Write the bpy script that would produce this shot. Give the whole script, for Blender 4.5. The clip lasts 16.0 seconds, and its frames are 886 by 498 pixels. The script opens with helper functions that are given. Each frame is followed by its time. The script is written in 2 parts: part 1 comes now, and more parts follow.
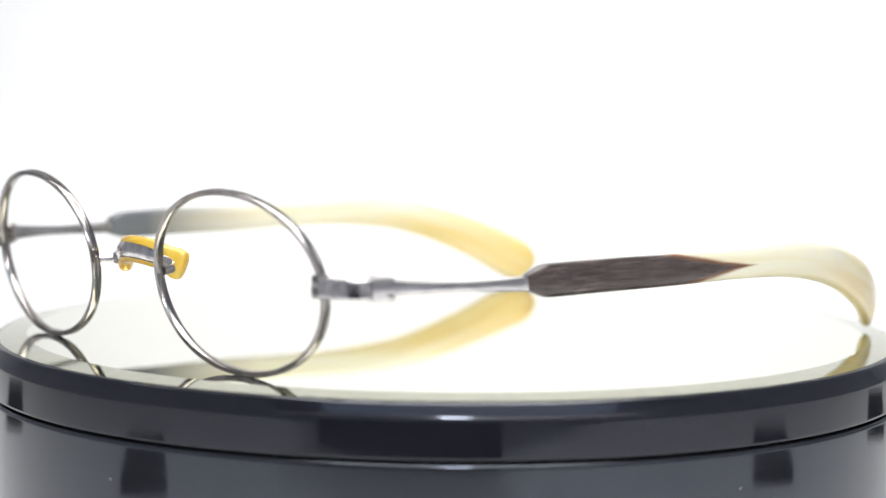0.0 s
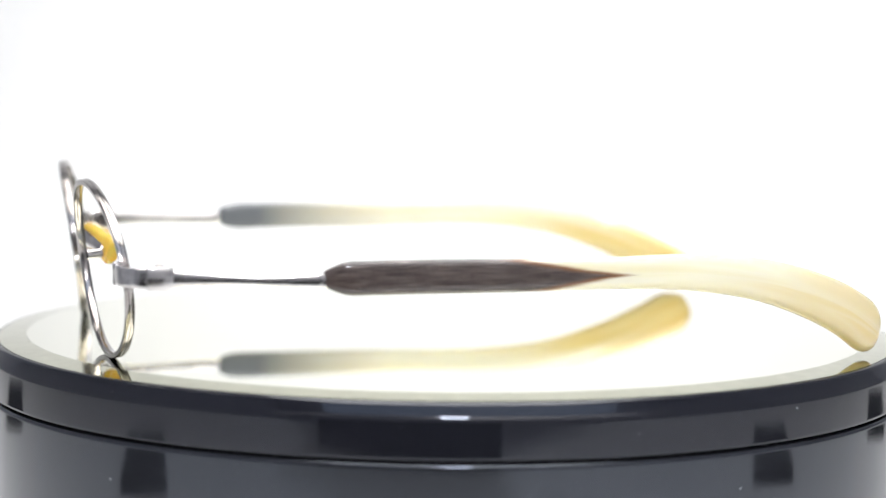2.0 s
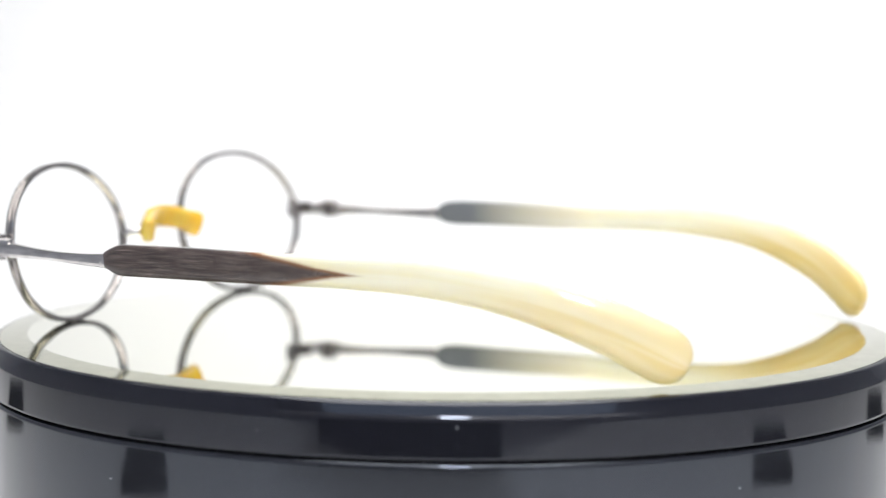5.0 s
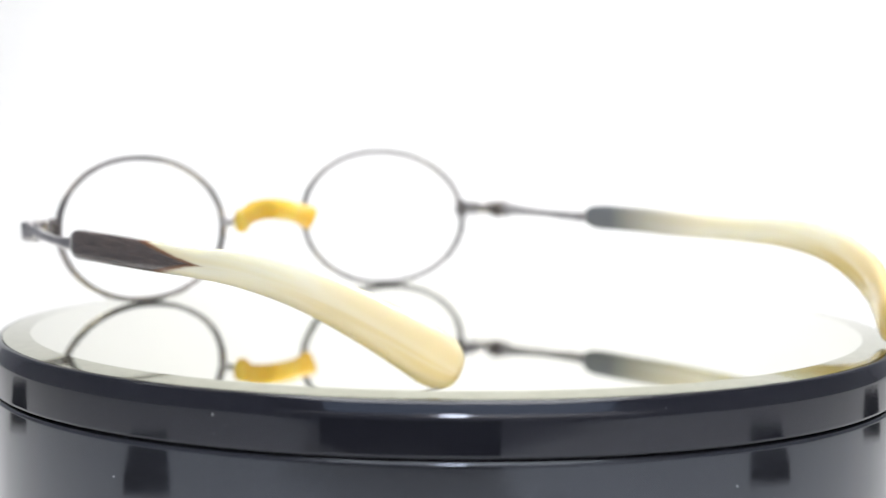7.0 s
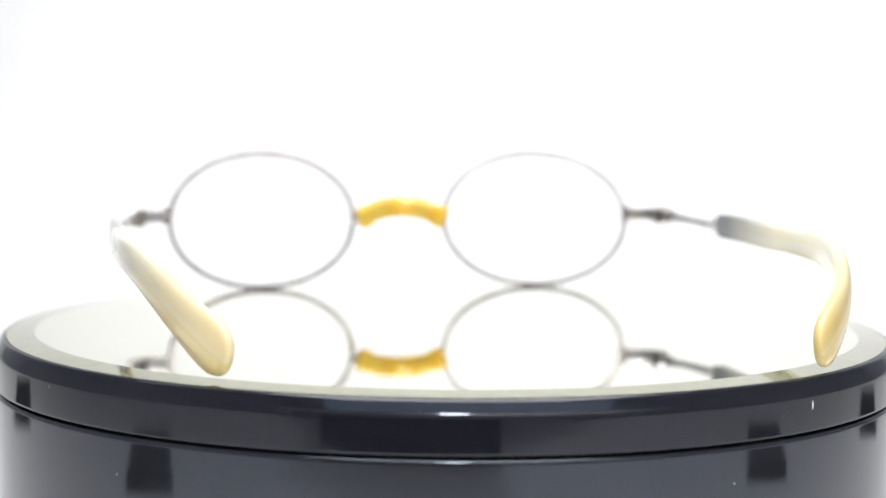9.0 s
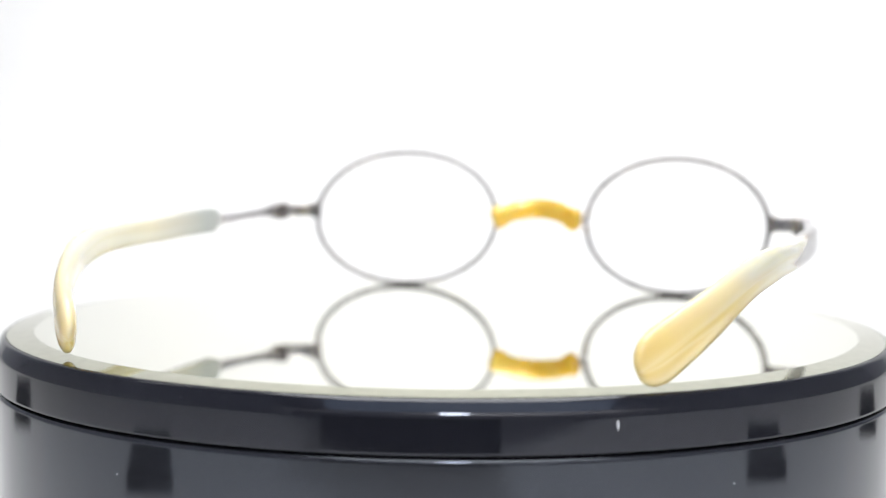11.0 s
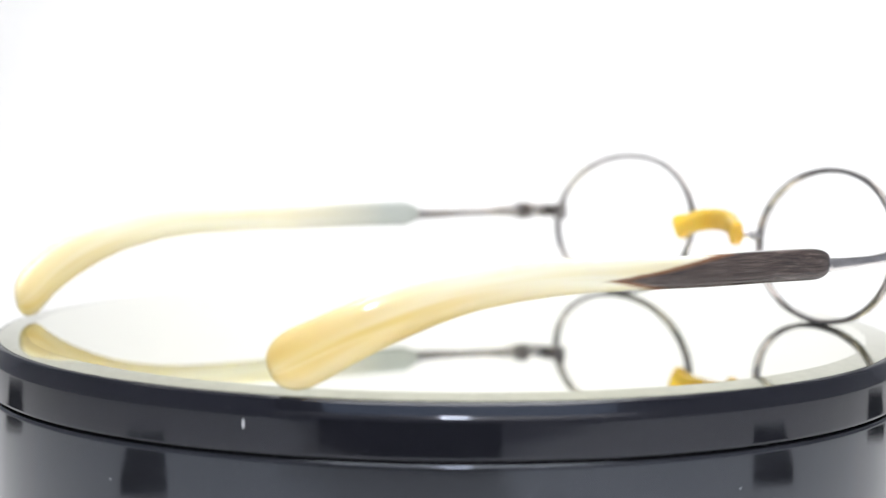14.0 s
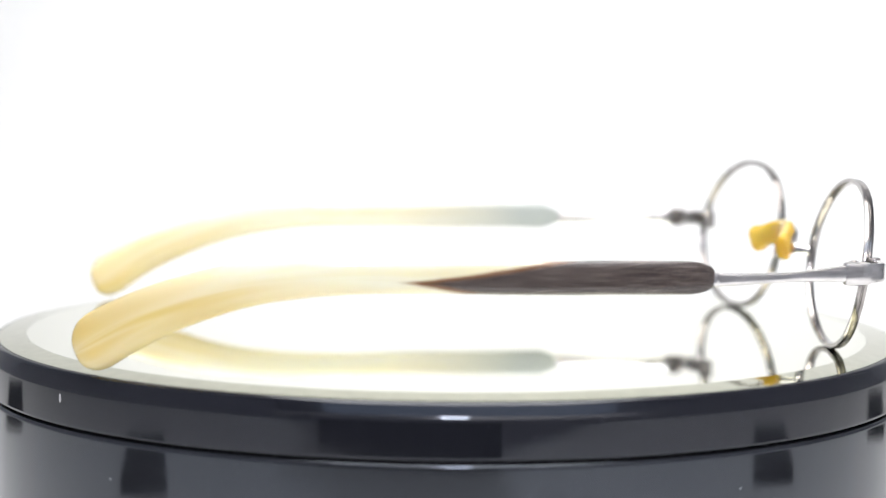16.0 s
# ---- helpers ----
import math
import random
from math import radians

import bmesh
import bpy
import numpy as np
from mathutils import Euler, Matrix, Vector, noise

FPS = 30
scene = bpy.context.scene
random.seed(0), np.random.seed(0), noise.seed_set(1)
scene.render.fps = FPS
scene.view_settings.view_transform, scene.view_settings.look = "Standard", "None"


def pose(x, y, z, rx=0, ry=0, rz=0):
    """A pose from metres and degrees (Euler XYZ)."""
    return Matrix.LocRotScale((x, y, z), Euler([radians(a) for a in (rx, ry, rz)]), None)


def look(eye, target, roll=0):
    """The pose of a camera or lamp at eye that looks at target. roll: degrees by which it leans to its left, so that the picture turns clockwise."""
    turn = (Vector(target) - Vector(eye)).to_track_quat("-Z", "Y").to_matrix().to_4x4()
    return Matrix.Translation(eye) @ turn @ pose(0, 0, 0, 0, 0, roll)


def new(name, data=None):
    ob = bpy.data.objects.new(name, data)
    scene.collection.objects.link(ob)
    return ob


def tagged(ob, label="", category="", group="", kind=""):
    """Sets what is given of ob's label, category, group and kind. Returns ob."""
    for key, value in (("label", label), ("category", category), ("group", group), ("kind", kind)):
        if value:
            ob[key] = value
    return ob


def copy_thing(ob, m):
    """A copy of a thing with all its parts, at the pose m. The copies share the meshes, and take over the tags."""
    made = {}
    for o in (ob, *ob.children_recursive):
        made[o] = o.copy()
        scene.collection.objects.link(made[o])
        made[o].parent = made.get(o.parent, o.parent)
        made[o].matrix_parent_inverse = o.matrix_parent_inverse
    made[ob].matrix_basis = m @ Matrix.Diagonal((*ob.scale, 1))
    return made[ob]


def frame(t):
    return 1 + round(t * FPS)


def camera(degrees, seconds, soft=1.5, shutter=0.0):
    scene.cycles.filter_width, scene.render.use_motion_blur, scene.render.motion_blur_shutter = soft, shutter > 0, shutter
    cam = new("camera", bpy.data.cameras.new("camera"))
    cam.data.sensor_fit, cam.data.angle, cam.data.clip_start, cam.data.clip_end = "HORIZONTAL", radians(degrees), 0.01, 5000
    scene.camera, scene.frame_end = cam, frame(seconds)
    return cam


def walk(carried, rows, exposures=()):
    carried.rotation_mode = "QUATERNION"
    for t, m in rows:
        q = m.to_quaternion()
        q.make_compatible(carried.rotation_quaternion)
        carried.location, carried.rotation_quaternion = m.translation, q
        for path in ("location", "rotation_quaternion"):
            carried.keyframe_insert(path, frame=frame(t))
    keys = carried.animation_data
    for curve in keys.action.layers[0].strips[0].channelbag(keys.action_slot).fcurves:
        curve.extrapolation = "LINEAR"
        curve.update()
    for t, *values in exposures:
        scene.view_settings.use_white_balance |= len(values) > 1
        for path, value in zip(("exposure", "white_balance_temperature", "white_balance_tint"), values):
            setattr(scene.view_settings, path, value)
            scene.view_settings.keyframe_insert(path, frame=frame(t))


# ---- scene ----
# Eyeglasses on a slowly turning mirror turntable, inside a white light tent.
MM = 0.001
EYE, TARGET, ROLL = (0.0, -0.4184, 0.0545), (-0.00081, 0.0, 0.01545), 0.54
cam = camera(23.56, 16.0, soft=1.5)
cam.data.dof.use_dof = True
cam.data.dof.focus_distance = 0.375
cam.data.dof.aperture_fstop = 12.5
cam.data.dof.aperture_blades = 0


def stand(back):
    """The camera's pose, drawn back a few millimetres along its line of sight."""
    way = (Vector(TARGET) - Vector(EYE)).normalized()
    return look(Vector(EYE) - way * back, Vector(TARGET), ROLL)


walk(cam, [(0.0, stand(0)), (4.2, stand(0)), (6.4, stand(0.0028)), (7.2, stand(0.0040)), (8.5, stand(0.0068)),
           (10.3, stand(0.0075)), (12.0, stand(0.0068)), (12.4, stand(0.004)), (12.7, stand(0.0005)), (13.1, stand(0)), (16.0, stand(0))])

SPEED, FIRST = 13.205, 121.36          # degrees a second, degrees at the start


# the motor runs a little unevenly: seconds, degrees of lead
UNEVEN = ((0, 1, 2, 3, 4.2, 6.3, 7.5, 9, 11.3, 12.5, 14, 16), (0.25, -0.1, -0.3, -0.2, 0.1, 0.0, -0.15, -0.1, 0.45, 0.25, 0.3, 0.1))


def turned(t):
    return Matrix.Rotation(radians(FIRST - SPEED * t - float(np.interp(t, *UNEVEN))), 4, "Z")


# ---- world and lamps ----
world = bpy.data.worlds.new("room_air")
scene.world = world
world.use_nodes = True
world.node_tree.nodes["Background"].inputs[0].default_value = (0.55, 0.6, 0.7, 1)
world.node_tree.nodes["Background"].inputs[1].default_value = 0.1


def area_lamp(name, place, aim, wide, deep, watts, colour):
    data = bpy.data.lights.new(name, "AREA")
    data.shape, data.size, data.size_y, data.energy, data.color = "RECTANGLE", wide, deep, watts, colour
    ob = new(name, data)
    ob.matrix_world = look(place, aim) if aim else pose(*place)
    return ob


area_lamp("overhead_softbox", (0.02, -0.10, 0.62), None, 0.54, 0.68, 7.6, (1.0, 0.985, 0.965))
# invented fill out of view, aimed at the sweep to bring it up to white
area_lamp("backdrop_fill", (-0.10, 0.26, 0.62), (-0.10, 0.58, -0.02), 0.90, 0.10, 1.1, (1.0, 0.98, 0.94))
# added unseen fill: lifts the front wall so the metal mirrors something brighter
area_lamp("wall_fill", (0.55, -1.46, 1.0), (0.60, -1.80, 0.85), 1.3, 0.06, 13.0, (1.0, 0.95, 0.90))
area_lamp("room_strip", (0.1, -1.0, 0.56), (0, 0, 0), 2.2, 0.03, 1.2, (1.0, 0.92, 0.84))
area_lamp("room_spot", (0.035, -0.95, 0.50), (0, 0, 0), 0.11, 0.20, 3.6, (0.84, 0.89, 1.0))
area_lamp("ceiling_panel", (0.19, -1.46, 1.48), None, 2.2, 0.62, 5.0, (0.58, 0.74, 1.0))


# ---- materials ----
class Nodes:
    """A small builder of node materials."""

    def __init__(self, name):
        self.mat = bpy.data.materials.new(name)
        self.mat.use_nodes = True
        self.tree = self.mat.node_tree
        self.bsdf = self.tree.nodes["Principled BSDF"]

    def math(self, op, a, b=None, clamp=False):
        n = self.tree.nodes.new("ShaderNodeMath")
        n.operation, n.use_clamp = op, clamp
        for i, v in enumerate((a, b)):
            if v is None:
                continue
            if isinstance(v, (int, float)):
                n.inputs[i].default_value = v
            else:
                self.tree.links.new(v, n.inputs[i])
        return n.outputs[0]

    def coords(self, scale=(1, 1, 1), uv=""):
        m = self.tree.nodes.new("ShaderNodeMapping")
        m.inputs["Scale"].default_value = scale
        if uv:
            u = self.tree.nodes.new("ShaderNodeUVMap")
            u.uv_map = uv
            self.tree.links.new(u.outputs[0], m.inputs[0])
        else:
            c = self.tree.nodes.new("ShaderNodeTexCoord")
            self.tree.links.new(c.outputs["Object"], m.inputs[0])
        return m.outputs[0]

    def noise(self, where, scale, detail=4.0, rough=0.55):
        n = self.tree.nodes.new("ShaderNodeTexNoise")
        n.inputs["Scale"].default_value, n.inputs["Detail"].default_value = scale, detail
        n.inputs["Roughness"].default_value = rough
        self.tree.links.new(where, n.inputs["Vector"])
        return n.outputs[0]

    def ramp(self, value, stops):
        r = self.tree.nodes.new("ShaderNodeValToRGB")
        while len(r.color_ramp.elements) < len(stops):
            r.color_ramp.elements.new(0.5)
        for e, (p, c) in zip(r.color_ramp.elements, stops):
            e.position = p
            e.color = (*c, 1) if len(c) == 3 else c
        self.tree.links.new(value, r.inputs[0])
        return r.outputs[0]

    def mix(self, fac, a, b):
        m = self.tree.nodes.new("ShaderNodeMix")
        m.data_type = "RGBA"
        for socket, v in ((m.inputs[0], fac), (m.inputs[6], a), (m.inputs[7], b)):
            if isinstance(v, tuple):
                socket.default_value = (*v, 1)
            elif isinstance(v, (int, float)):
                socket.default_value = v
            else:
                self.tree.links.new(v, socket)
        return m.outputs[2]

    def set(self, **values):
        for key, v in values.items():
            socket = self.bsdf.inputs[key.replace("_", " ")]
            if isinstance(v, tuple) and len(v) == 3 and socket.type == "RGBA":
                socket.default_value = (*v, 1)
            elif isinstance(v, (int, float, tuple)):
                socket.default_value = v
            else:
                self.tree.links.new(v, socket)
        return self

    def bump(self, height, strength, distance):
        b = self.tree.nodes.new("ShaderNodeBump")
        b.inputs["Strength"].default_value, b.inputs["Distance"].default_value = strength, distance
        self.tree.links.new(height, b.inputs["Height"])
        self.tree.links.new(b.outputs[0], self.bsdf.inputs["Normal"])
        return self


def make_fabric(name, colour):
    n = Nodes(name)
    w = n.coords()
    big = n.noise(w, 3.0, 3)
    fine = n.noise(w, 900.0, 2)
    shade = n.ramp(big, [(0.3, tuple(c * 0.97 for c in colour)), (0.7, colour)])
    n.set(Base_Color=shade, Roughness=0.85, Specular_IOR_Level=0.2)
    n.bump(fine, 0.15, 0.0003)
    return n.mat


def make_black_plastic(name, ior, tint, colour, dull):
    n = Nodes(name)
    w = n.coords()
    smear = n.noise(n.coords((60, 60, 200)), 1.0, 3)
    dust = n.noise(w, 1400.0, 1)
    specks = n.ramp(dust, [(0.80, colour), (0.83, (0.10, 0.10, 0.11))])
    rough = n.ramp(smear, [(0.35, (dull,) * 3), (0.7, (dull * 2,) * 3)])
    n.set(Base_Color=specks, Roughness=rough, IOR=ior, Specular_Tint=tint)
    n.bump(n.noise(w, 90.0, 2), 0.02, 0.0004)
    return n.mat


def make_mirror(name, colour):
    n = Nodes(name)
    haze = n.noise(n.coords(), 35.0, 4)
    n.set(Base_Color=colour, Metallic=1.0, Roughness=n.ramp(haze, [(0.4, (0.0, 0.0, 0.0)), (0.8, (0.025, 0.025, 0.025))]))
    return n.mat


def make_bevel():
    n = Nodes("bevelled_glass")
    chips = n.noise(n.coords(), 420.0, 3)
    n.set(Base_Color=n.ramp(chips, [(0.35, (0.37, 0.37, 0.25)), (0.7, (0.45, 0.45, 0.32))]), Metallic=1.0, Roughness=0.06)
    return n.mat


def make_metal(name, colour, rough, brushed=False, wear=0.55):
    n = Nodes(name)
    w = n.coords((700, 30, 700) if brushed else (400, 400, 400))
    grain = n.noise(w, 3.0, 5)
    tarnish = n.noise(n.coords((3, 0.5, 3) if brushed else (1, 1, 1)), 260.0, 3)
    dark = tuple(c * wear for c in colour)
    n.set(Base_Color=n.ramp(tarnish, [(0.36, dark), (0.62, colour)]), Metallic=1.0,
          Roughness=n.ramp(grain, [(0.3, (rough * 0.75,) * 3), (0.75, (rough * 1.25,) * 3)]))
    n.bump(grain, 0.02 if brushed else 0.08, 0.00006)
    return n.mat


def make_horn(name, inner, low, rich):
    """Buffalo horn: a dark streaked root that runs out in a point, then clouded cream."""
    n = Nodes(name)
    sep = n.tree.nodes.new("ShaderNodeSeparateXYZ")
    n.tree.links.new(n.coords((1, 1, 1), "grain"), sep.inputs[0])
    along, across = sep.outputs[0], sep.outputs[1]            # decimetres from the root; -1 to 1 over the height
    sep2 = n.tree.nodes.new("ShaderNodeSeparateXYZ")
    n.tree.links.new(n.coords((1, 1, 1), "face"), sep2.inputs[0])
    outer = sep2.outputs[0]
    streak = n.noise(n.coords((4, 22, 1), "grain"), 3.0, 6, 0.65)
    # the dark part reaches furthest a little below the middle
    off = n.math("ABSOLUTE", n.math("ADD", across, low))
    reach = n.math("SUBTRACT", 0.545, n.math("MULTIPLY", n.math("MULTIPLY", off, 0.17), outer))
    reach = n.math("ADD", reach, n.math("MULTIPLY", n.math("SUBTRACT", streak, 0.5), 0.10))
    soft = n.math("ADD", 2.2, n.math("MULTIPLY", outer, 11.3))
    edge = n.math("MULTIPLY", n.math("SUBTRACT", reach, along), soft, True)
    dark = n.ramp(streak, [(0.34, (0.008, 0.006, 0.005)), (0.47, (0.028, 0.020, 0.018)), (0.55, (0.10, 0.075, 0.066)), (0.66, (0.32, 0.265, 0.24))])
    pale = n.ramp(streak, [(0.25, tuple(c * 0.6 for c in inner)), (0.75, inner)])
    root = n.mix(outer, pale, dark)
    bands = n.noise(n.coords((0.7, 0.5, 1), "grain"), 2.2, 2.0, 0.5)
    cream = n.ramp(bands, [(0.30, (0.94, 0.84, 0.57)), (0.46, (0.95, 0.88, 0.66)), (0.56, (0.97, 0.92, 0.76)), (0.70, (0.95, 0.87, 0.63))])
    # the tip turns golden, most of all along its lower edge
    tip = n.math("MULTIPLY", n.math("SUBTRACT", n.math("SUBTRACT", along, n.math("MULTIPLY", across, 0.16)), 0.66), rich, True)
    gold = n.ramp(bands, [(0.30, (0.78, 0.57, 0.17)), (0.46, (0.84, 0.66, 0.27)), (0.56, (0.89, 0.75, 0.38)), (0.70, (0.82, 0.64, 0.25))])
    cream = n.mix(tip, cream, gold)
    brown = n.mix(outer, cream, (0.24, 0.10, 0.035))
    fringe = n.mix(n.math("MULTIPLY", edge, 2.2, True), cream, brown)
    colour = n.mix(n.math("SUBTRACT", n.math("MULTIPLY", edge, 1.5), 0.5, True), fringe, root)
    n.set(Base_Color=colour, Roughness=n.ramp(streak, [(0.3, (0.05,) * 3), (0.8, (0.14,) * 3)]), IOR=1.54)
    weight = n.math("SUBTRACT", 0.7, n.math("MULTIPLY", edge, 0.65))
    n.set(Subsurface_Weight=weight, Subsurface_Radius=(0.75, 0.72, 0.5), Subsurface_Scale=0.0018)
    n.set(Transmission_Weight=n.math("SUBTRACT", 0.30, n.math("MULTIPLY", edge, 0.30)))
    n.set(Coat_Weight=0.3, Coat_Roughness=0.04, Coat_IOR=1.5)
    n.bump(streak, 0.07, 0.0001)
    return n.mat


def make_amber():
    n = Nodes("amber_plastic")
    cloud = n.noise(n.coords(), 160.0, 3)
    n.set(Base_Color=n.ramp(cloud, [(0.3, (0.97, 0.57, 0.035)), (0.7, (1.0, 0.73, 0.13))]), Roughness=0.2, IOR=1.48, Coat_Weight=0.5, Coat_Roughness=0.06,
          Subsurface_Weight=0.3, Subsurface_Radius=(1.0, 0.55, 0.1), Subsurface_Scale=0.002, Transmission_Weight=0.5)
    n.bump(cloud, 0.1, 0.0002)
    return n.mat


FABRIC = make_fabric("white_tent_fabric", (0.86, 0.86, 0.85))
TABLE = make_fabric("white_table_sheet", (0.84, 0.85, 0.87))
ROOM = make_fabric("room_paint", (0.62, 0.63, 0.66))
FLECK = make_fabric("grey_fleck", (0.28, 0.29, 0.30))
RUBBER = make_fabric("black_rubber", (0.02, 0.02, 0.022))
BLACK = make_black_plastic("black_base_plastic", 1.64, (0.80, 0.88, 1.0), (0.014, 0.0145, 0.018), 0.06)
RIM_BLACK = make_black_plastic("black_rim_plastic", 1.50, (0.90, 0.93, 1.0), (0.009, 0.0094, 0.013), 0.05)
MIRROR = make_mirror("mirror_glass", (0.74, 0.74, 0.63))
BEVEL = make_bevel()
STEEL = make_metal("antique_silver_metal", (0.405, 0.375, 0.36), 0.19, wear=0.66)
BRUSHED = make_metal("brushed_silver_metal", (0.80, 0.77, 0.75), 0.17, True, 0.68)
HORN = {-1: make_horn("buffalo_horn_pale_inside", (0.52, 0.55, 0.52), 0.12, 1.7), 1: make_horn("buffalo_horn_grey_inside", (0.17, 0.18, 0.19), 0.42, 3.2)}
AMBER = make_amber()


# ---- mesh helpers ----
def link_mesh(name, bm, material, parent=None, label="", smooth=True, sharp=38):
    bmesh.ops.recalc_face_normals(bm, faces=bm.faces)
    data = bpy.data.meshes.new(name)
    bm.to_mesh(data)
    bm.free()
    if smooth:
        for p in data.polygons:
            p.use_smooth = True
        data.set_sharp_from_angle(angle=radians(sharp))
    data.materials.append(material)
    ob = new(name, data)
    if parent:
        ob.parent = parent
    if label:
        ob["label"] = label
    return ob


part = link_mesh


def lathe(profile, steps=256, closed=False):
    """Turn a profile of (radius, height) round z."""
    bm = bmesh.new()
    rings = []
    for r, z in profile:
        if r < 1e-7:
            rings.append([bm.verts.new((0, 0, z))])
        else:
            rings.append([bm.verts.new((r * math.cos(2 * math.pi * i / steps), r * math.sin(2 * math.pi * i / steps), z)) for i in range(steps)])
    pairs = list(zip(rings, rings[1:]))
    if closed:
        pairs.append((rings[-1], rings[0]))
    for a, b in pairs:
        for i in range(steps):
            j = (i + 1) % steps
            corners = [a[i % len(a)], a[j % len(a)], b[j % len(b)], b[i % len(b)]]
            seen = []
            for v in corners:
                if v not in seen:
                    seen.append(v)
            bm.faces.new(seen)
    return bm


def spline(points, per=10):
    """A smooth line through a few points."""
    p = [Vector(q) for q in points]
    p = [2 * p[0] - p[1], *p, 2 * p[-1] - p[-2]]
    out = []
    for i in range(1, len(p) - 2):
        a, b, c, d = p[i - 1:i + 3]
        for k in range(per):
            t = k / per
            out.append(0.5 * (2 * b + (c - a) * t + (2 * a - 5 * b + 4 * c - d) * t * t + (3 * b - a - 3 * c + d) * t ** 3))
    out.append(p[-2])
    return out


def sweep(line, section, sizes, up=Vector((0, 0, 1)), closed=False, caps=True, uv=None, blend=None):
    """Draw a section (list of (u, v), v along up) along a line; sizes(s) gives (width, height) at length s."""
    bm = bmesh.new()
    length, rings, marks = 0.0, [], []
    n = len(line)
    for i, p in enumerate(line):
        if i:
            length += (p - line[i - 1]).length
        ahead = (line[(i + 1) % n] if closed or i < n - 1 else p) - (line[i - 1] if closed or i else p)
        ahead.normalize()
        side = ahead.cross(up).normalized()
        top = side.cross(ahead).normalized()
        w, h = sizes(length)
        shape = section if blend is None else blend(length)
        rings.append([bm.verts.new(p + side * (u * w) + top * (v * h)) for u, v in shape])
        marks.append(length)
    m = len(section)
    layer = bm.loops.layers.uv.new("grain") if uv else None
    layer2 = bm.loops.layers.uv.new("face") if uv else None
    for i in range(n if closed else n - 1):
        a, b = rings[i], rings[(i + 1) % n]
        for k in range(m):
            l = (k + 1) % m
            f = bm.faces.new((a[k], a[l], b[l], b[k]))
            if uv:
                for loop, (ring, kk) in zip(f.loops, ((i, k), (i, l), (i + 1, l), (i + 1, k))):
                    loop[layer].uv = (marks[ring] * 10, section[kk][1] * 2)
                    loop[layer2].uv = (min(1, max(0, 0.85 + uv * section[kk][0] * 3.0)), 0)
    if caps and not closed:
        for ring in (rings[0], rings[-1]):
            f = bm.faces.new(ring)
            if uv:
                for loop in f.loops:
                    loop[layer].uv = (0 if ring is rings[0] else marks[-1] * 10, 0)
                    loop[layer2].uv = (1, 0)
    return bm


def rounded(power=2.0, steps=16, half_u=0.5, half_v=0.5):
    """A closed section: an ellipse for power 2, a rounded box for more."""
    out = []
    for k in range(steps):
        a = 2 * math.pi * (k + 0.5) / steps
        c, s = math.cos(a), math.sin(a)
        out.append((half_u * math.copysign(abs(c) ** (2 / power), c), half_v * math.copysign(abs(s) ** (2 / power), s)))
    return out


def box(bm, lo, hi, bevel=0.0):
    made = bmesh.ops.create_cube(bm, size=1.0)["verts"]
    for v in made:
        v.co = Vector([lo[i] + (v.co[i] + 0.5) * (hi[i] - lo[i]) for i in range(3)])
    if bevel:
        edges = list({e for v in made for e in v.link_edges})
        bmesh.ops.bevel(bm, geom=edges, offset=bevel, segments=2, affect="EDGES", profile=0.6)
    return bm


# ---- the tent, the table and the room ----
TOP = -0.052


def slab(name, lo, hi, material, label):
    bm = box(bmesh.new(), lo, hi)
    return tagged(link_mesh(name, bm, material, smooth=False), label, "wall" if "wall" in name else name, kind="structure")


def make_sweep():
    """The white sheet: flat on the table, then curving up into the backdrop."""
    line = [(-0.306, TOP), (0.30, TOP)]
    line += [(0.30 + 0.30 * math.sin(a), TOP + 0.30 * (1 - math.cos(a))) for a in [math.pi / 2 * k / 24 for k in range(1, 25)]]
    line += [(0.60, 0.68)]
    bm = bmesh.new()
    rows = [[bm.verts.new((x, y, z)) for y, z in line] for x in (-0.41, 0.49)]
    for i in range(len(line) - 1):
        bm.faces.new((rows[0][i], rows[1][i], rows[1][i + 1], rows[0][i + 1]))
    ob = link_mesh("backdrop", bm, FABRIC)
    thick = ob.modifiers.new("thickness", "SOLIDIFY")
    thick.thickness, thick.offset = 0.003, -1.0
    return tagged(ob, "white paper sweep curving from the table to a backdrop", "backdrop", kind="structure")


make_sweep()
slab("table", (-0.40, -0.306, TOP - 0.04), (0.48, 0.59, TOP - 0.006), TABLE, "white tabletop under the paper sweep")
slab("wall_room_front", (-1.3, -1.9, -0.8), (1.3, -1.8, 1.5), ROOM, "plain dim room wall behind the camera")
slab("wall_room_back", (-1.3, 1.0, -0.8), (1.3, 1.1, 1.5), ROOM, "plain dim room wall behind the backdrop")
slab("wall_room_left", (-1.4, -1.9, -0.8), (-1.3, 1.1, 1.5), ROOM, "plain dim room wall beside the table")
slab("wall_room_right", (1.3, -1.9, -0.8), (1.4, 1.1, 1.5), ROOM, "plain dim room wall beside the table")
slab("floor", (-1.4, -1.9, -0.9), (1.4, 1.1, -0.8), ROOM, "plain dim room floor below the table")
slab("ceiling", (-1.4, -1.9, 1.5), (1.4, 1.1, 1.6), ROOM, "plain room ceiling")


def make_foot():
    bm = bmesh.new()
    box(bm, (-0.031, -0.022, 0), (0.031, 0.022, 0.0075), 0.0015)
    return tagged(link_mesh("stand_foot", bm, RUBBER), "square black rubber foot block on the white table", "foot block", group="feet round the turntable")


foot = make_foot()
foot.matrix_basis = pose(-0.216, -0.119, TOP, 0, 0, 17)
for x, y, turn in ((0.244, -0.094, -12), (0.258, 0.097, 36), (-0.258, 0.100, -36)):
    copy_thing(foot, pose(x, y, TOP, 0, 0, turn))


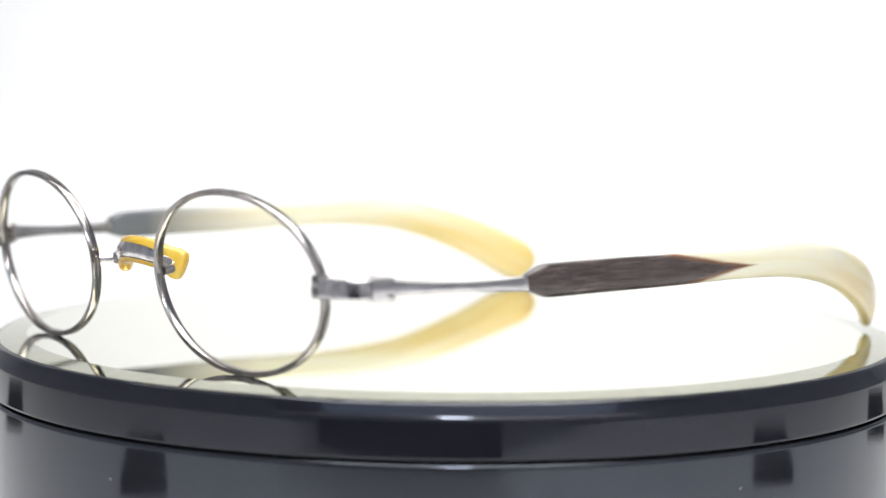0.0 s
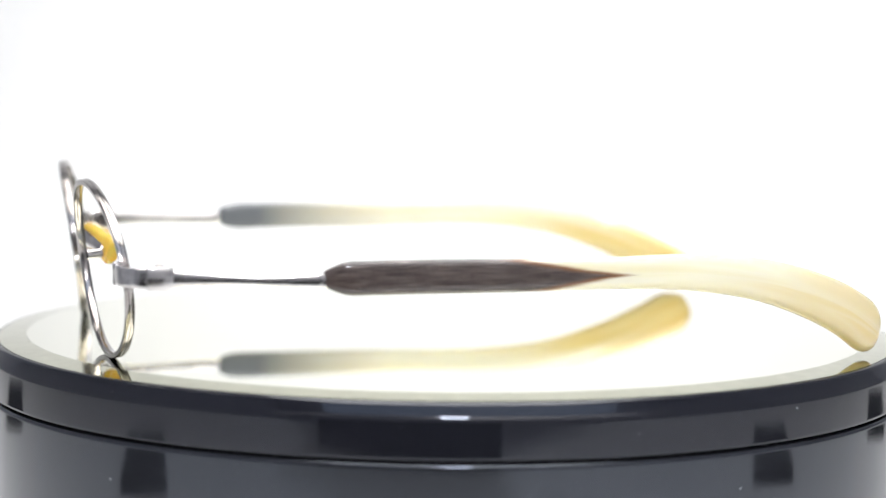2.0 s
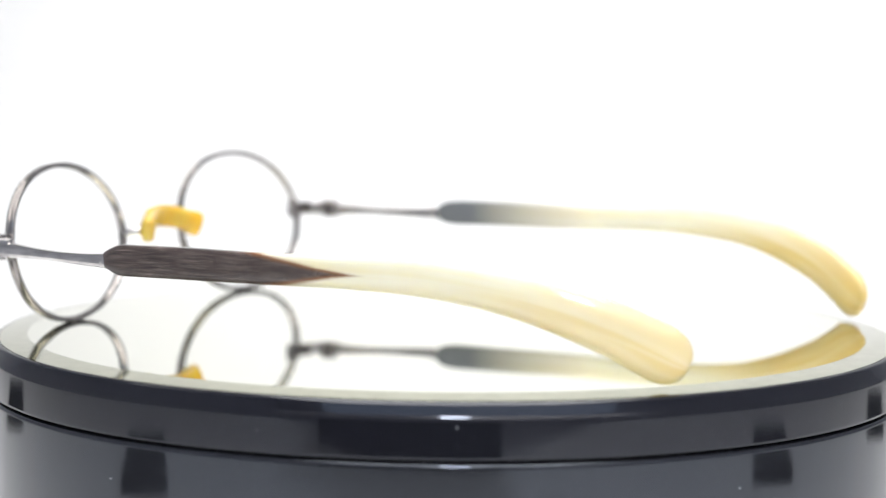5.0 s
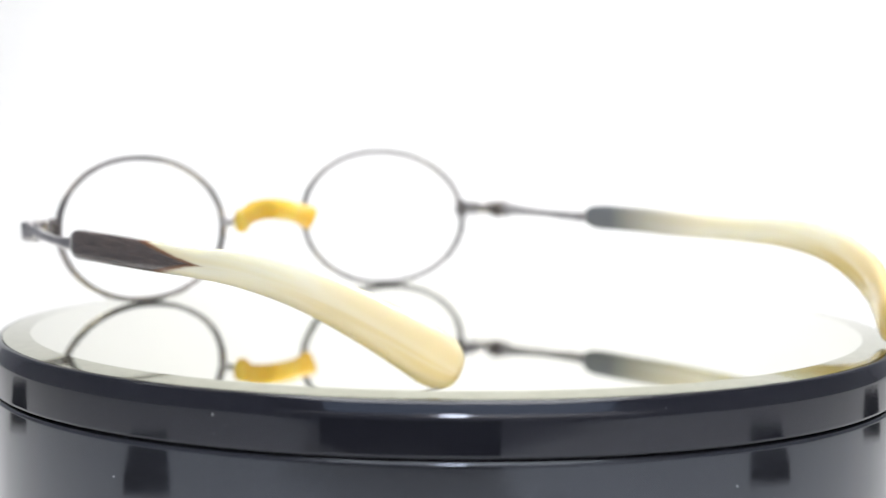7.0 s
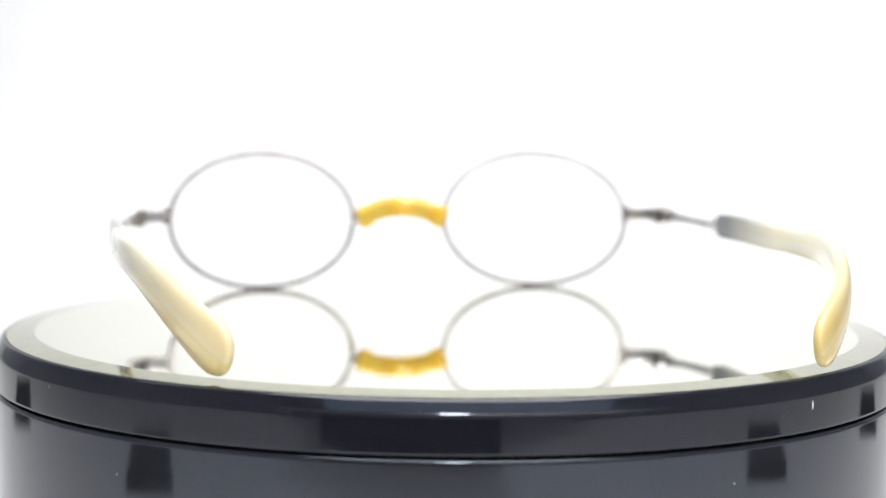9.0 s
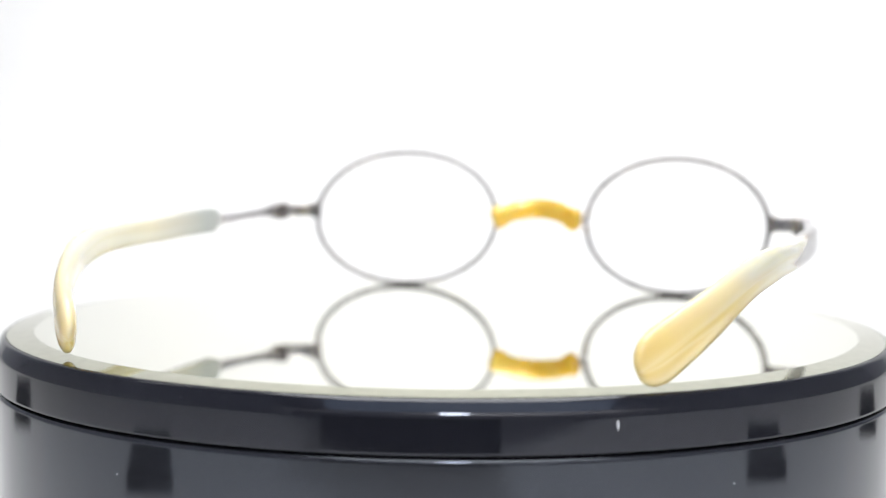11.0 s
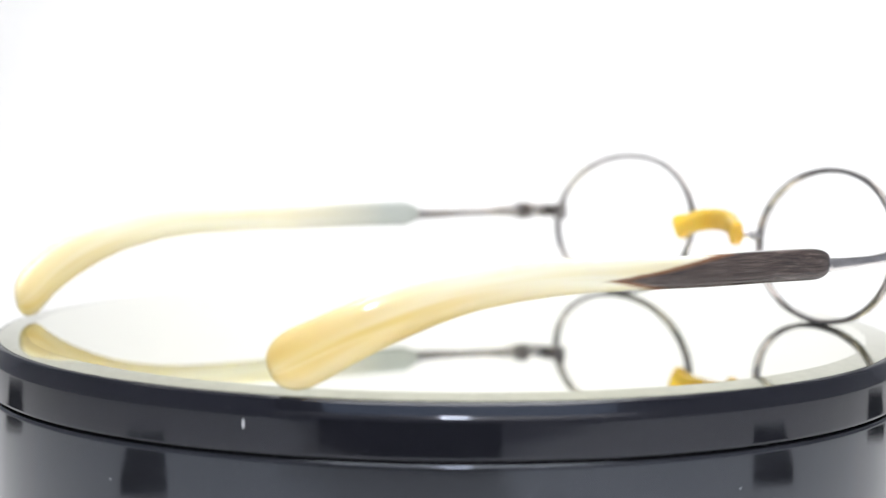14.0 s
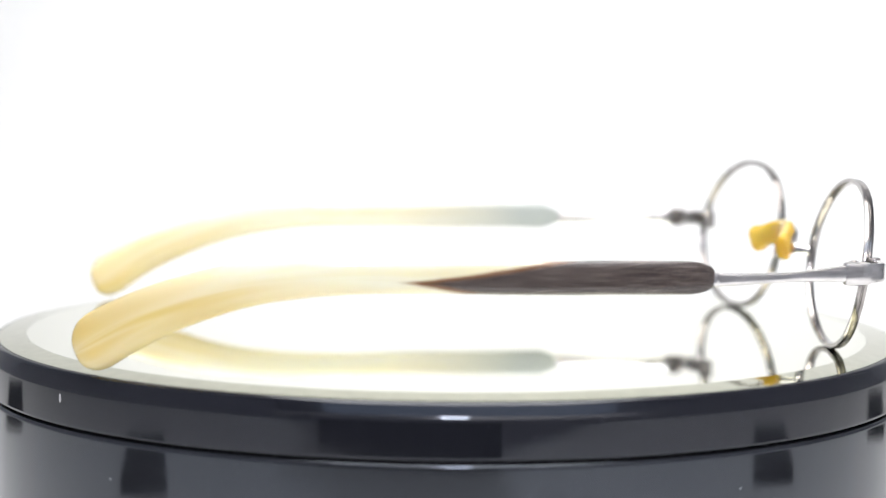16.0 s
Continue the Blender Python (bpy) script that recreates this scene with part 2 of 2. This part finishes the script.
# ---- the camera's own stand, seen only as a dark reflection in the turntable's rim ----
def make_tripod():
    thing = tagged(new("tripod"), "black camera tripod standing on the floor before the table", "tripod")
    thing.location = (-0.039, -0.42, -0.8)
    part("head", box(bmesh.new(), (-0.094, -0.080, 0.750), (0.094, 0.135, 0.797), 0.004), RUBBER, thing, "black tripod head with a wide plate")
    part("column", lathe([(0, 0.45), (0.016, 0.45), (0.016, 0.60), (0.03, 0.61), (0.03, 0.750), (0, 0.750)], 24), RUBBER, thing)
    for k in range(3):
        a = radians(90 + 120 * k)
        way = Vector((math.cos(a), math.sin(a), 0))
        line = [Vector((0, 0, 0.62)) + way * 0.025, Vector((0, 0, 0.30)) + way * 0.16, Vector((0, 0, 0.0)) + way * 0.285]
        part("leg", sweep(line, rounded(2.0, 14), lambda s: (0.026 - 0.016 * s, 0.026 - 0.016 * s)), RUBBER, thing)
    return thing


make_tripod()


# ---- the turntable ----
def mark(parent, name, angle, radius, h, wide, tall):
    """A tiny pale mark standing hardly proud of a round wall."""
    bm = bmesh.new()
    made = bmesh.ops.create_icosphere(bm, subdivisions=2, radius=0.5)["verts"]
    for v in made:
        v.co = Vector((v.co.x * 0.12, v.co.y * wide, v.co.z * tall)) * MM
        v.co = Matrix.Rotation(radians(angle), 4, "Z") @ (v.co + Vector((radius * MM, 0, h * MM)))
    return part(name, bm, TABLE if tall > 1 else FLECK, parent, "pale worn fleck")


def shoulder():
    """The rounded edge from the rim's wall into its sloping chamfer, as (radius, height) in millimetres."""
    r, h, out = 89.288, -3.75, [(89.288, -3.75)]
    radius, start, end, steps = 2.8, 0.3, 28.0, 12
    for k in range(steps):
        a, b = (radians(start + (end - start) * (k + i) / steps) for i in (0, 1))
        r += radius * (math.cos(b) - math.cos(a))
        h += radius * (math.sin(b) - math.sin(a))
        out.append((r, h))
    return out + [(r - (top - h) * math.tan(radians(28)), top) for top in (-1.15, -0.9)]


def make_turntable():
    thing = tagged(new("turntable"), "black glossy plastic display turntable with a round mirror top", "turntable")
    thing.location = (0, 0, TOP)
    lift = -TOP * 1000
    z = lambda h: (h + lift) * MM
    base = [(0, 0), (85, 0), (88.2, 0.0), (89.3, 1.2), (89.5, 3.0), (89.5, 3.6), (89.45, lift - 11.2), (89.45, lift - 10.85), (89.4, lift - 10.6), (89.25, lift - 10.4), (88.95, lift - 10.25), (88.3, lift - 10.2), (84.0, lift - 10.2), (0, lift - 10.2)]
    base_part = part("base", lathe([(r * MM, h * MM) for r, h in base]), BLACK, thing, "black glossy plastic base, standing still")
    platter = part("platter", lathe([(r * MM, z(h)) for r, h in
                                     [(0, -9.9), (86.0, -9.9), (88.8, -9.87), (89.26, -9.65), (89.32, -9.45), (89.32, -9.25), (89.29, -4.2), (89.29, -4.0), *shoulder(),
                                      (87.8, -0.70), (87.6, -0.56), (87.3, -0.53), (87.2, -0.6), (87.2, -2.5), (0, -2.5)]]), RIM_BLACK, thing, "black glossy plastic turning rim")
    part("mirror", lathe([(r * MM, z(h)) for r, h in [(0, 0), (81.8, 0), (81.8, -2.4), (0, -2.4)]]), MIRROR, platter, "round mirror plate")
    part("mirror_bevel", lathe([(r * MM, z(h)) for r, h in [(81.82, 0), (82.1, -0.02), (87.1, -0.50), (87.1, -2.4), (81.82, -2.4)]], closed=True), BEVEL, platter, "sloping olive-tinted glass bevel of the mirror")
    # worn spots: a scratch and specks on the rim, two dust specks on the base
    for angle, radius, h, wide, tall in ((312.6, 89.30, -5.1, 0.32, 1.7), (215.9, 89.29, -4.4, 0.36, 0.42), (145.0, 87.5, -0.6, 0.6, 0.3), (152.0, 87.5, -0.6, 0.35, 0.25)):
        mark(platter, "scratch", angle, radius, h + lift, wide, tall)
    for angle, h in ((231.5, -17.0), (302.8, -16.5)):
        mark(base_part, "dust_speck", angle, 89.47, h + lift, 0.4, 0.35)
    return thing, platter


turntable, platter = make_turntable()


# ---- the eyeglasses ----
FRONT = Matrix.Translation((-0.0081, 0.0708, 0)) @ Matrix.Rotation(radians(8.4), 4, "Z")
LENS_X, LENS_Z, HALF_W, HALF_H = 32.2, 15.75, 21.3, 15.2


def rim_line(side, steps=96):
    """The middle line of a rim: a slightly squared oval, leaning, turned and bowed like its lens."""
    out = []
    for k in range(steps):
        a = 2 * math.pi * k / steps
        c, s = math.cos(a), math.sin(a)
        u = HALF_W * math.copysign(abs(c) ** 0.97, c)
        v = HALF_H * math.copysign(abs(s) ** 0.97, s)
        y = -0.7 - 0.10 * u + 0.14 * v - u * u / 450.0
        out.append(Vector((side * (LENS_X + u) * MM, y * MM, (LENS_Z + v) * MM)))
    return out


def make_rim(thing, side):
    line = rim_line(side)
    # a wire with a flat outer face and rounded shoulders
    return part("rim", rim_sweep(line), STEEL, thing, "oval antique silver wire rim")


def rim_sweep(line):
    bm = bmesh.new()
    n, rings = len(line), []
    centre = sum(line, Vector()) / n
    # a shallow groove runs round the outer face
    section = [(0.40, -0.5), (0.5, -0.36), (0.5, -0.13), (0.40, -0.05), (0.40, 0.05), (0.5, 0.13), (0.5, 0.36), (0.40, 0.5), (-0.30, 0.5), (-0.46, 0.34), (-0.5, 0.0), (-0.46, -0.34), (-0.30, -0.5)]
    for i, p in enumerate(line):
        ahead = (line[(i + 1) % n] - line[i - 1]).normalized()
        out = (p - centre)
        out = (out - ahead * out.dot(ahead)).normalized()
        depth = ahead.cross(out).normalized()
        rings.append([bm.verts.new(p + out * (u * 1.05 * MM) + depth * (v * 1.55 * MM)) for u, v in section])
    m = len(section)
    for i in range(n):
        a, b = rings[i], rings[(i + 1) % n]
        for k in range(m):
            bm.faces.new((a[k], a[(k + 1) % m], b[(k + 1) % m], b[k]))
    return bm


def make_bridge(thing):
    arch = [(-11.2, -0.2, 16.6), (-10.7, -1.6, 16.7), (-9.9, -3.0, 16.9), (-8.2, -2.9, 17.6), (-4.6, -1.0, 18.9), (0, 0.0, 19.4)]
    arch = [Vector((x, y, z - 0.5)) * MM for x, y, z in arch]
    arch = arch + [Vector((-p.x, p.y, p.z)) for p in reversed(arch[:-1])]
    line = spline(arch, 8)
    bridge = part("bridge", sweep(line, rounded(2.4, 12), lambda s: (1.1 * MM, (1.7 + 1.1 * math.sin(min(1, max(0, (s - 0.003) / 0.024)) * math.pi) ** 0.7) * MM)), BRUSHED, thing, "arched antique silver bridge")
    pad = [(-10.1, -5.4, 16.6), (-9.5, -5.0, 16.9), (-8.0, -4.2, 17.7), (-4.6, -2.5, 18.9), (0, -1.5, 19.4)]
    pad = [Vector((x, y, z - 0.5)) * MM for x, y, z in pad]
    pad = pad + [Vector((-p.x, p.y, p.z)) for p in reversed(pad[:-1])]
    line = spline(pad, 8)
    total = sum((b - a).length for a, b in zip(line, line[1:]))

    def sizes(s):
        e = min(s, total - s) * 1000
        cap = max(0.0, 1 - max(0, 1 - e / 1.1) ** 3) ** (1 / 3) * 0.9 + 0.1
        lobe = 1.0 + 0.14 * math.exp(-((e - 1.7) / 1.2) ** 2) - 0.06 * math.exp(-((e - 4.6) / 1.2) ** 2)
        return 3.0 * MM * cap, 4.9 * MM * cap * lobe
    part("nose_pad", sweep(line, rounded(2.6, 18), sizes), AMBER, thing, "amber yellow plastic saddle sleeve on the bridge")


TIP = {-1: (52.2, -140.2, 3.3), 1: (50.2, -141.2, 3.0)}


def make_temple(thing, side):
    # end piece: a flat strap of even height, from the rim round to the hinge
    line = spline([Vector((side * x, y, z)) * MM for x, y, z in [(53.2, -2.2, 17.0), (56.0, -2.3, 17.0), (59.2, -2.9, 17.0), (61.2, -4.2, 17.0), (62.0, -6.0, 17.0), (62.2, -7.6, 17.0)]], 8)
    end = part("end_piece", sweep(line, rounded(7.0, 28), lambda s: (1.35 * MM, (3.5 - 0.25 * math.sin(min(1, s / 0.012) * math.pi)) * MM)), BRUSHED, thing, "curved flat silver end piece")
    for k in (0, 1):
        # the closing block is split level with the rim's joint
        bm = bmesh.new()
        box(bm, (side * 54.0 * MM - 0.85 * MM, -3.7 * MM, (15.15 + 1.95 * k) * MM), (side * 54.0 * MM + 0.85 * MM, -1.4 * MM, (17.0 + 1.95 * k) * MM), 0.3 * MM)
        part("rim_lock", bm, STEEL, end, "half of the small block closing the rim")
    # hinge: a smooth rounded cheek outside, three knuckles on a pin inside
    bm = box(bmesh.new(), (side * 62.25 * MM - 1.15 * MM, -10.7 * MM, 14.95 * MM), (side * 62.25 * MM + 1.15 * MM, -6.0 * MM, 19.0 * MM), 0.7 * MM)
    hinge = part("hinge", bm, BRUSHED, thing, "smooth rounded silver hinge cheek")
    for low, high in ((15.1, 16.3), (16.42, 17.58), (17.7, 18.9)):
        bm = lathe([(0, low * MM), (1.0 * MM, low * MM), (1.25 * MM, (low + 0.2) * MM), (1.25 * MM, (high - 0.2) * MM), (1.0 * MM, high * MM), (0, high * MM)], 28)
        bmesh.ops.translate(bm, verts=bm.verts, vec=Vector((side * 60.7, -8.4, 0)) * MM)
        part("knuckle", bm, STEEL, hinge)
    bm = lathe([(0, 14.95 * MM), (0.6 * MM, 14.95 * MM), (0.7 * MM, 15.1 * MM), (0.7 * MM, 18.95 * MM), (0.5 * MM, 19.1 * MM), (0, 19.15 * MM)], 18)
    bmesh.ops.translate(bm, verts=bm.verts, vec=Vector((side * 60.7, -8.4, 0)) * MM)
    part("screw", bm, STEEL, hinge, "small domed hinge screw")
    # the metal arm: broad at the hinge, waisted, flaring again at the sleeve
    line = spline([Vector((side * x, y, z)) * MM for x, y, z in [(62.2, -9.6, 17.0), (63.6, -16.0, 16.9), (65.0, -23.0, 16.7), (66.0, -30.0, 16.6), (66.8, -37.5, 16.6)]], 8)

    def arm(s):
        t = min(1, s / 0.0258)
        waist = 1.75 + 1.25 * max(0.0, 1 - t / 0.5) ** 1.6 + 0.85 * max(0.0, (t - 0.5) / 0.5) ** 1.6
        return (1.7 - 0.3 * t) * MM, waist * MM
    temple = part("temple_arm", sweep(line, rounded(4.0, 24), arm), BRUSHED, thing, "thin waisted silver temple arm")
    bm = bmesh.new()
    box(bm, (side * 66.45 * MM - 0.75 * MM, -35.4 * MM, 15.75 * MM), (side * 66.45 * MM + 0.75 * MM, -33.9 * MM, 17.85 * MM), 0.3 * MM)
    part("ferrule", bm, BRUSHED, temple, "small bright ferrule at the sleeve")
    # the horn sleeve
    line = spline([Vector((side * x, y, z)) * MM for x, y, z in [(66.5, -34.8, 16.9), (67.4, -51, 17.15), (67.6, -67, 17.15), (67.6, -83, 17.25 if side < 0 else 17.4), (66.6, -99, 17.05 if side < 0 else 17.5), (63.9, -114, 14.9 if side < 0 else 15.8), (59.0, -128.6, 9.9 if side < 0 else 10.7), TIP[side]]], 14)
    total = sum((b - a).length for a, b in zip(line, line[1:]))
    flat = rounded(4.6, 36)

    def oval(s):
        # flat-sided at the root, an oval towards the tip
        f = min(1.0, max(0.0, (s * 1000 - 30) / 45))
        return rounded(4.6 - 2.3 * f, 36)

    def sleeve(s):
        mm = s * 1000
        left = (total - s) * 1000
        high = 5.7 - 0.4 * min(1, max(0, (mm - 20) / 35)) + 4.9 * max(0, min(1, (mm - 48) / 62)) ** 1.15
        thick = 3.1 + 0.7 * min(1, max(0, (mm - 60) / 40))
        start = 0.40 + 0.60 * min(1, mm / 3.9) ** 0.75 if side < 0 else 0.36 + 0.64 * (1 - (1 - min(1, mm / 5.5)) ** 2.2) ** 0.55
        tip = max(0.0, 1 - max(0, 1 - left / 6.5) ** 2.1) ** (1 / 2.1) * 0.93 + 0.07
        return thick * MM * start * tip, high * MM * start * (0.06 + 0.94 * tip)
    dense = []
    for i, p in enumerate(line):
        dense.append(p)
        if i in (0, 1, 2, len(line) - 8, len(line) - 7, len(line) - 6, len(line) - 5, len(line) - 4, len(line) - 3, len(line) - 2) and i + 1 < len(line):
            for k in (1, 2, 3):
                dense.append(p.lerp(line[i + 1], k / 4))
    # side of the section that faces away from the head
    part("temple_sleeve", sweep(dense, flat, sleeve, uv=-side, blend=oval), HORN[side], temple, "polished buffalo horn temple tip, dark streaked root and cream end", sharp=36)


def make_eyeglasses():
    thing = tagged(new("eyeglasses"), "small oval silver wire eyeglasses with horn temple tips", "eyeglasses")
    for side in (-1, 1):
        make_rim(thing, side)
        make_temple(thing, side)
    make_bridge(thing)
    return thing


eyeglasses = make_eyeglasses()


# ---- what turns ----
def motions():
    times = list(range(17))
    walk(platter, [(t, turned(t)) for t in times])
    # towards the end the eyeglasses creep a millimetre on the smooth mirror
    creep = lambda t: Matrix.Translation((-0.0011 * min(1.0, max(0.0, (t - 13.5) / 2.0)), 0, 0))
    walk(eyeglasses, [(t, creep(t) @ turned(t) @ FRONT) for t in times])


motions()
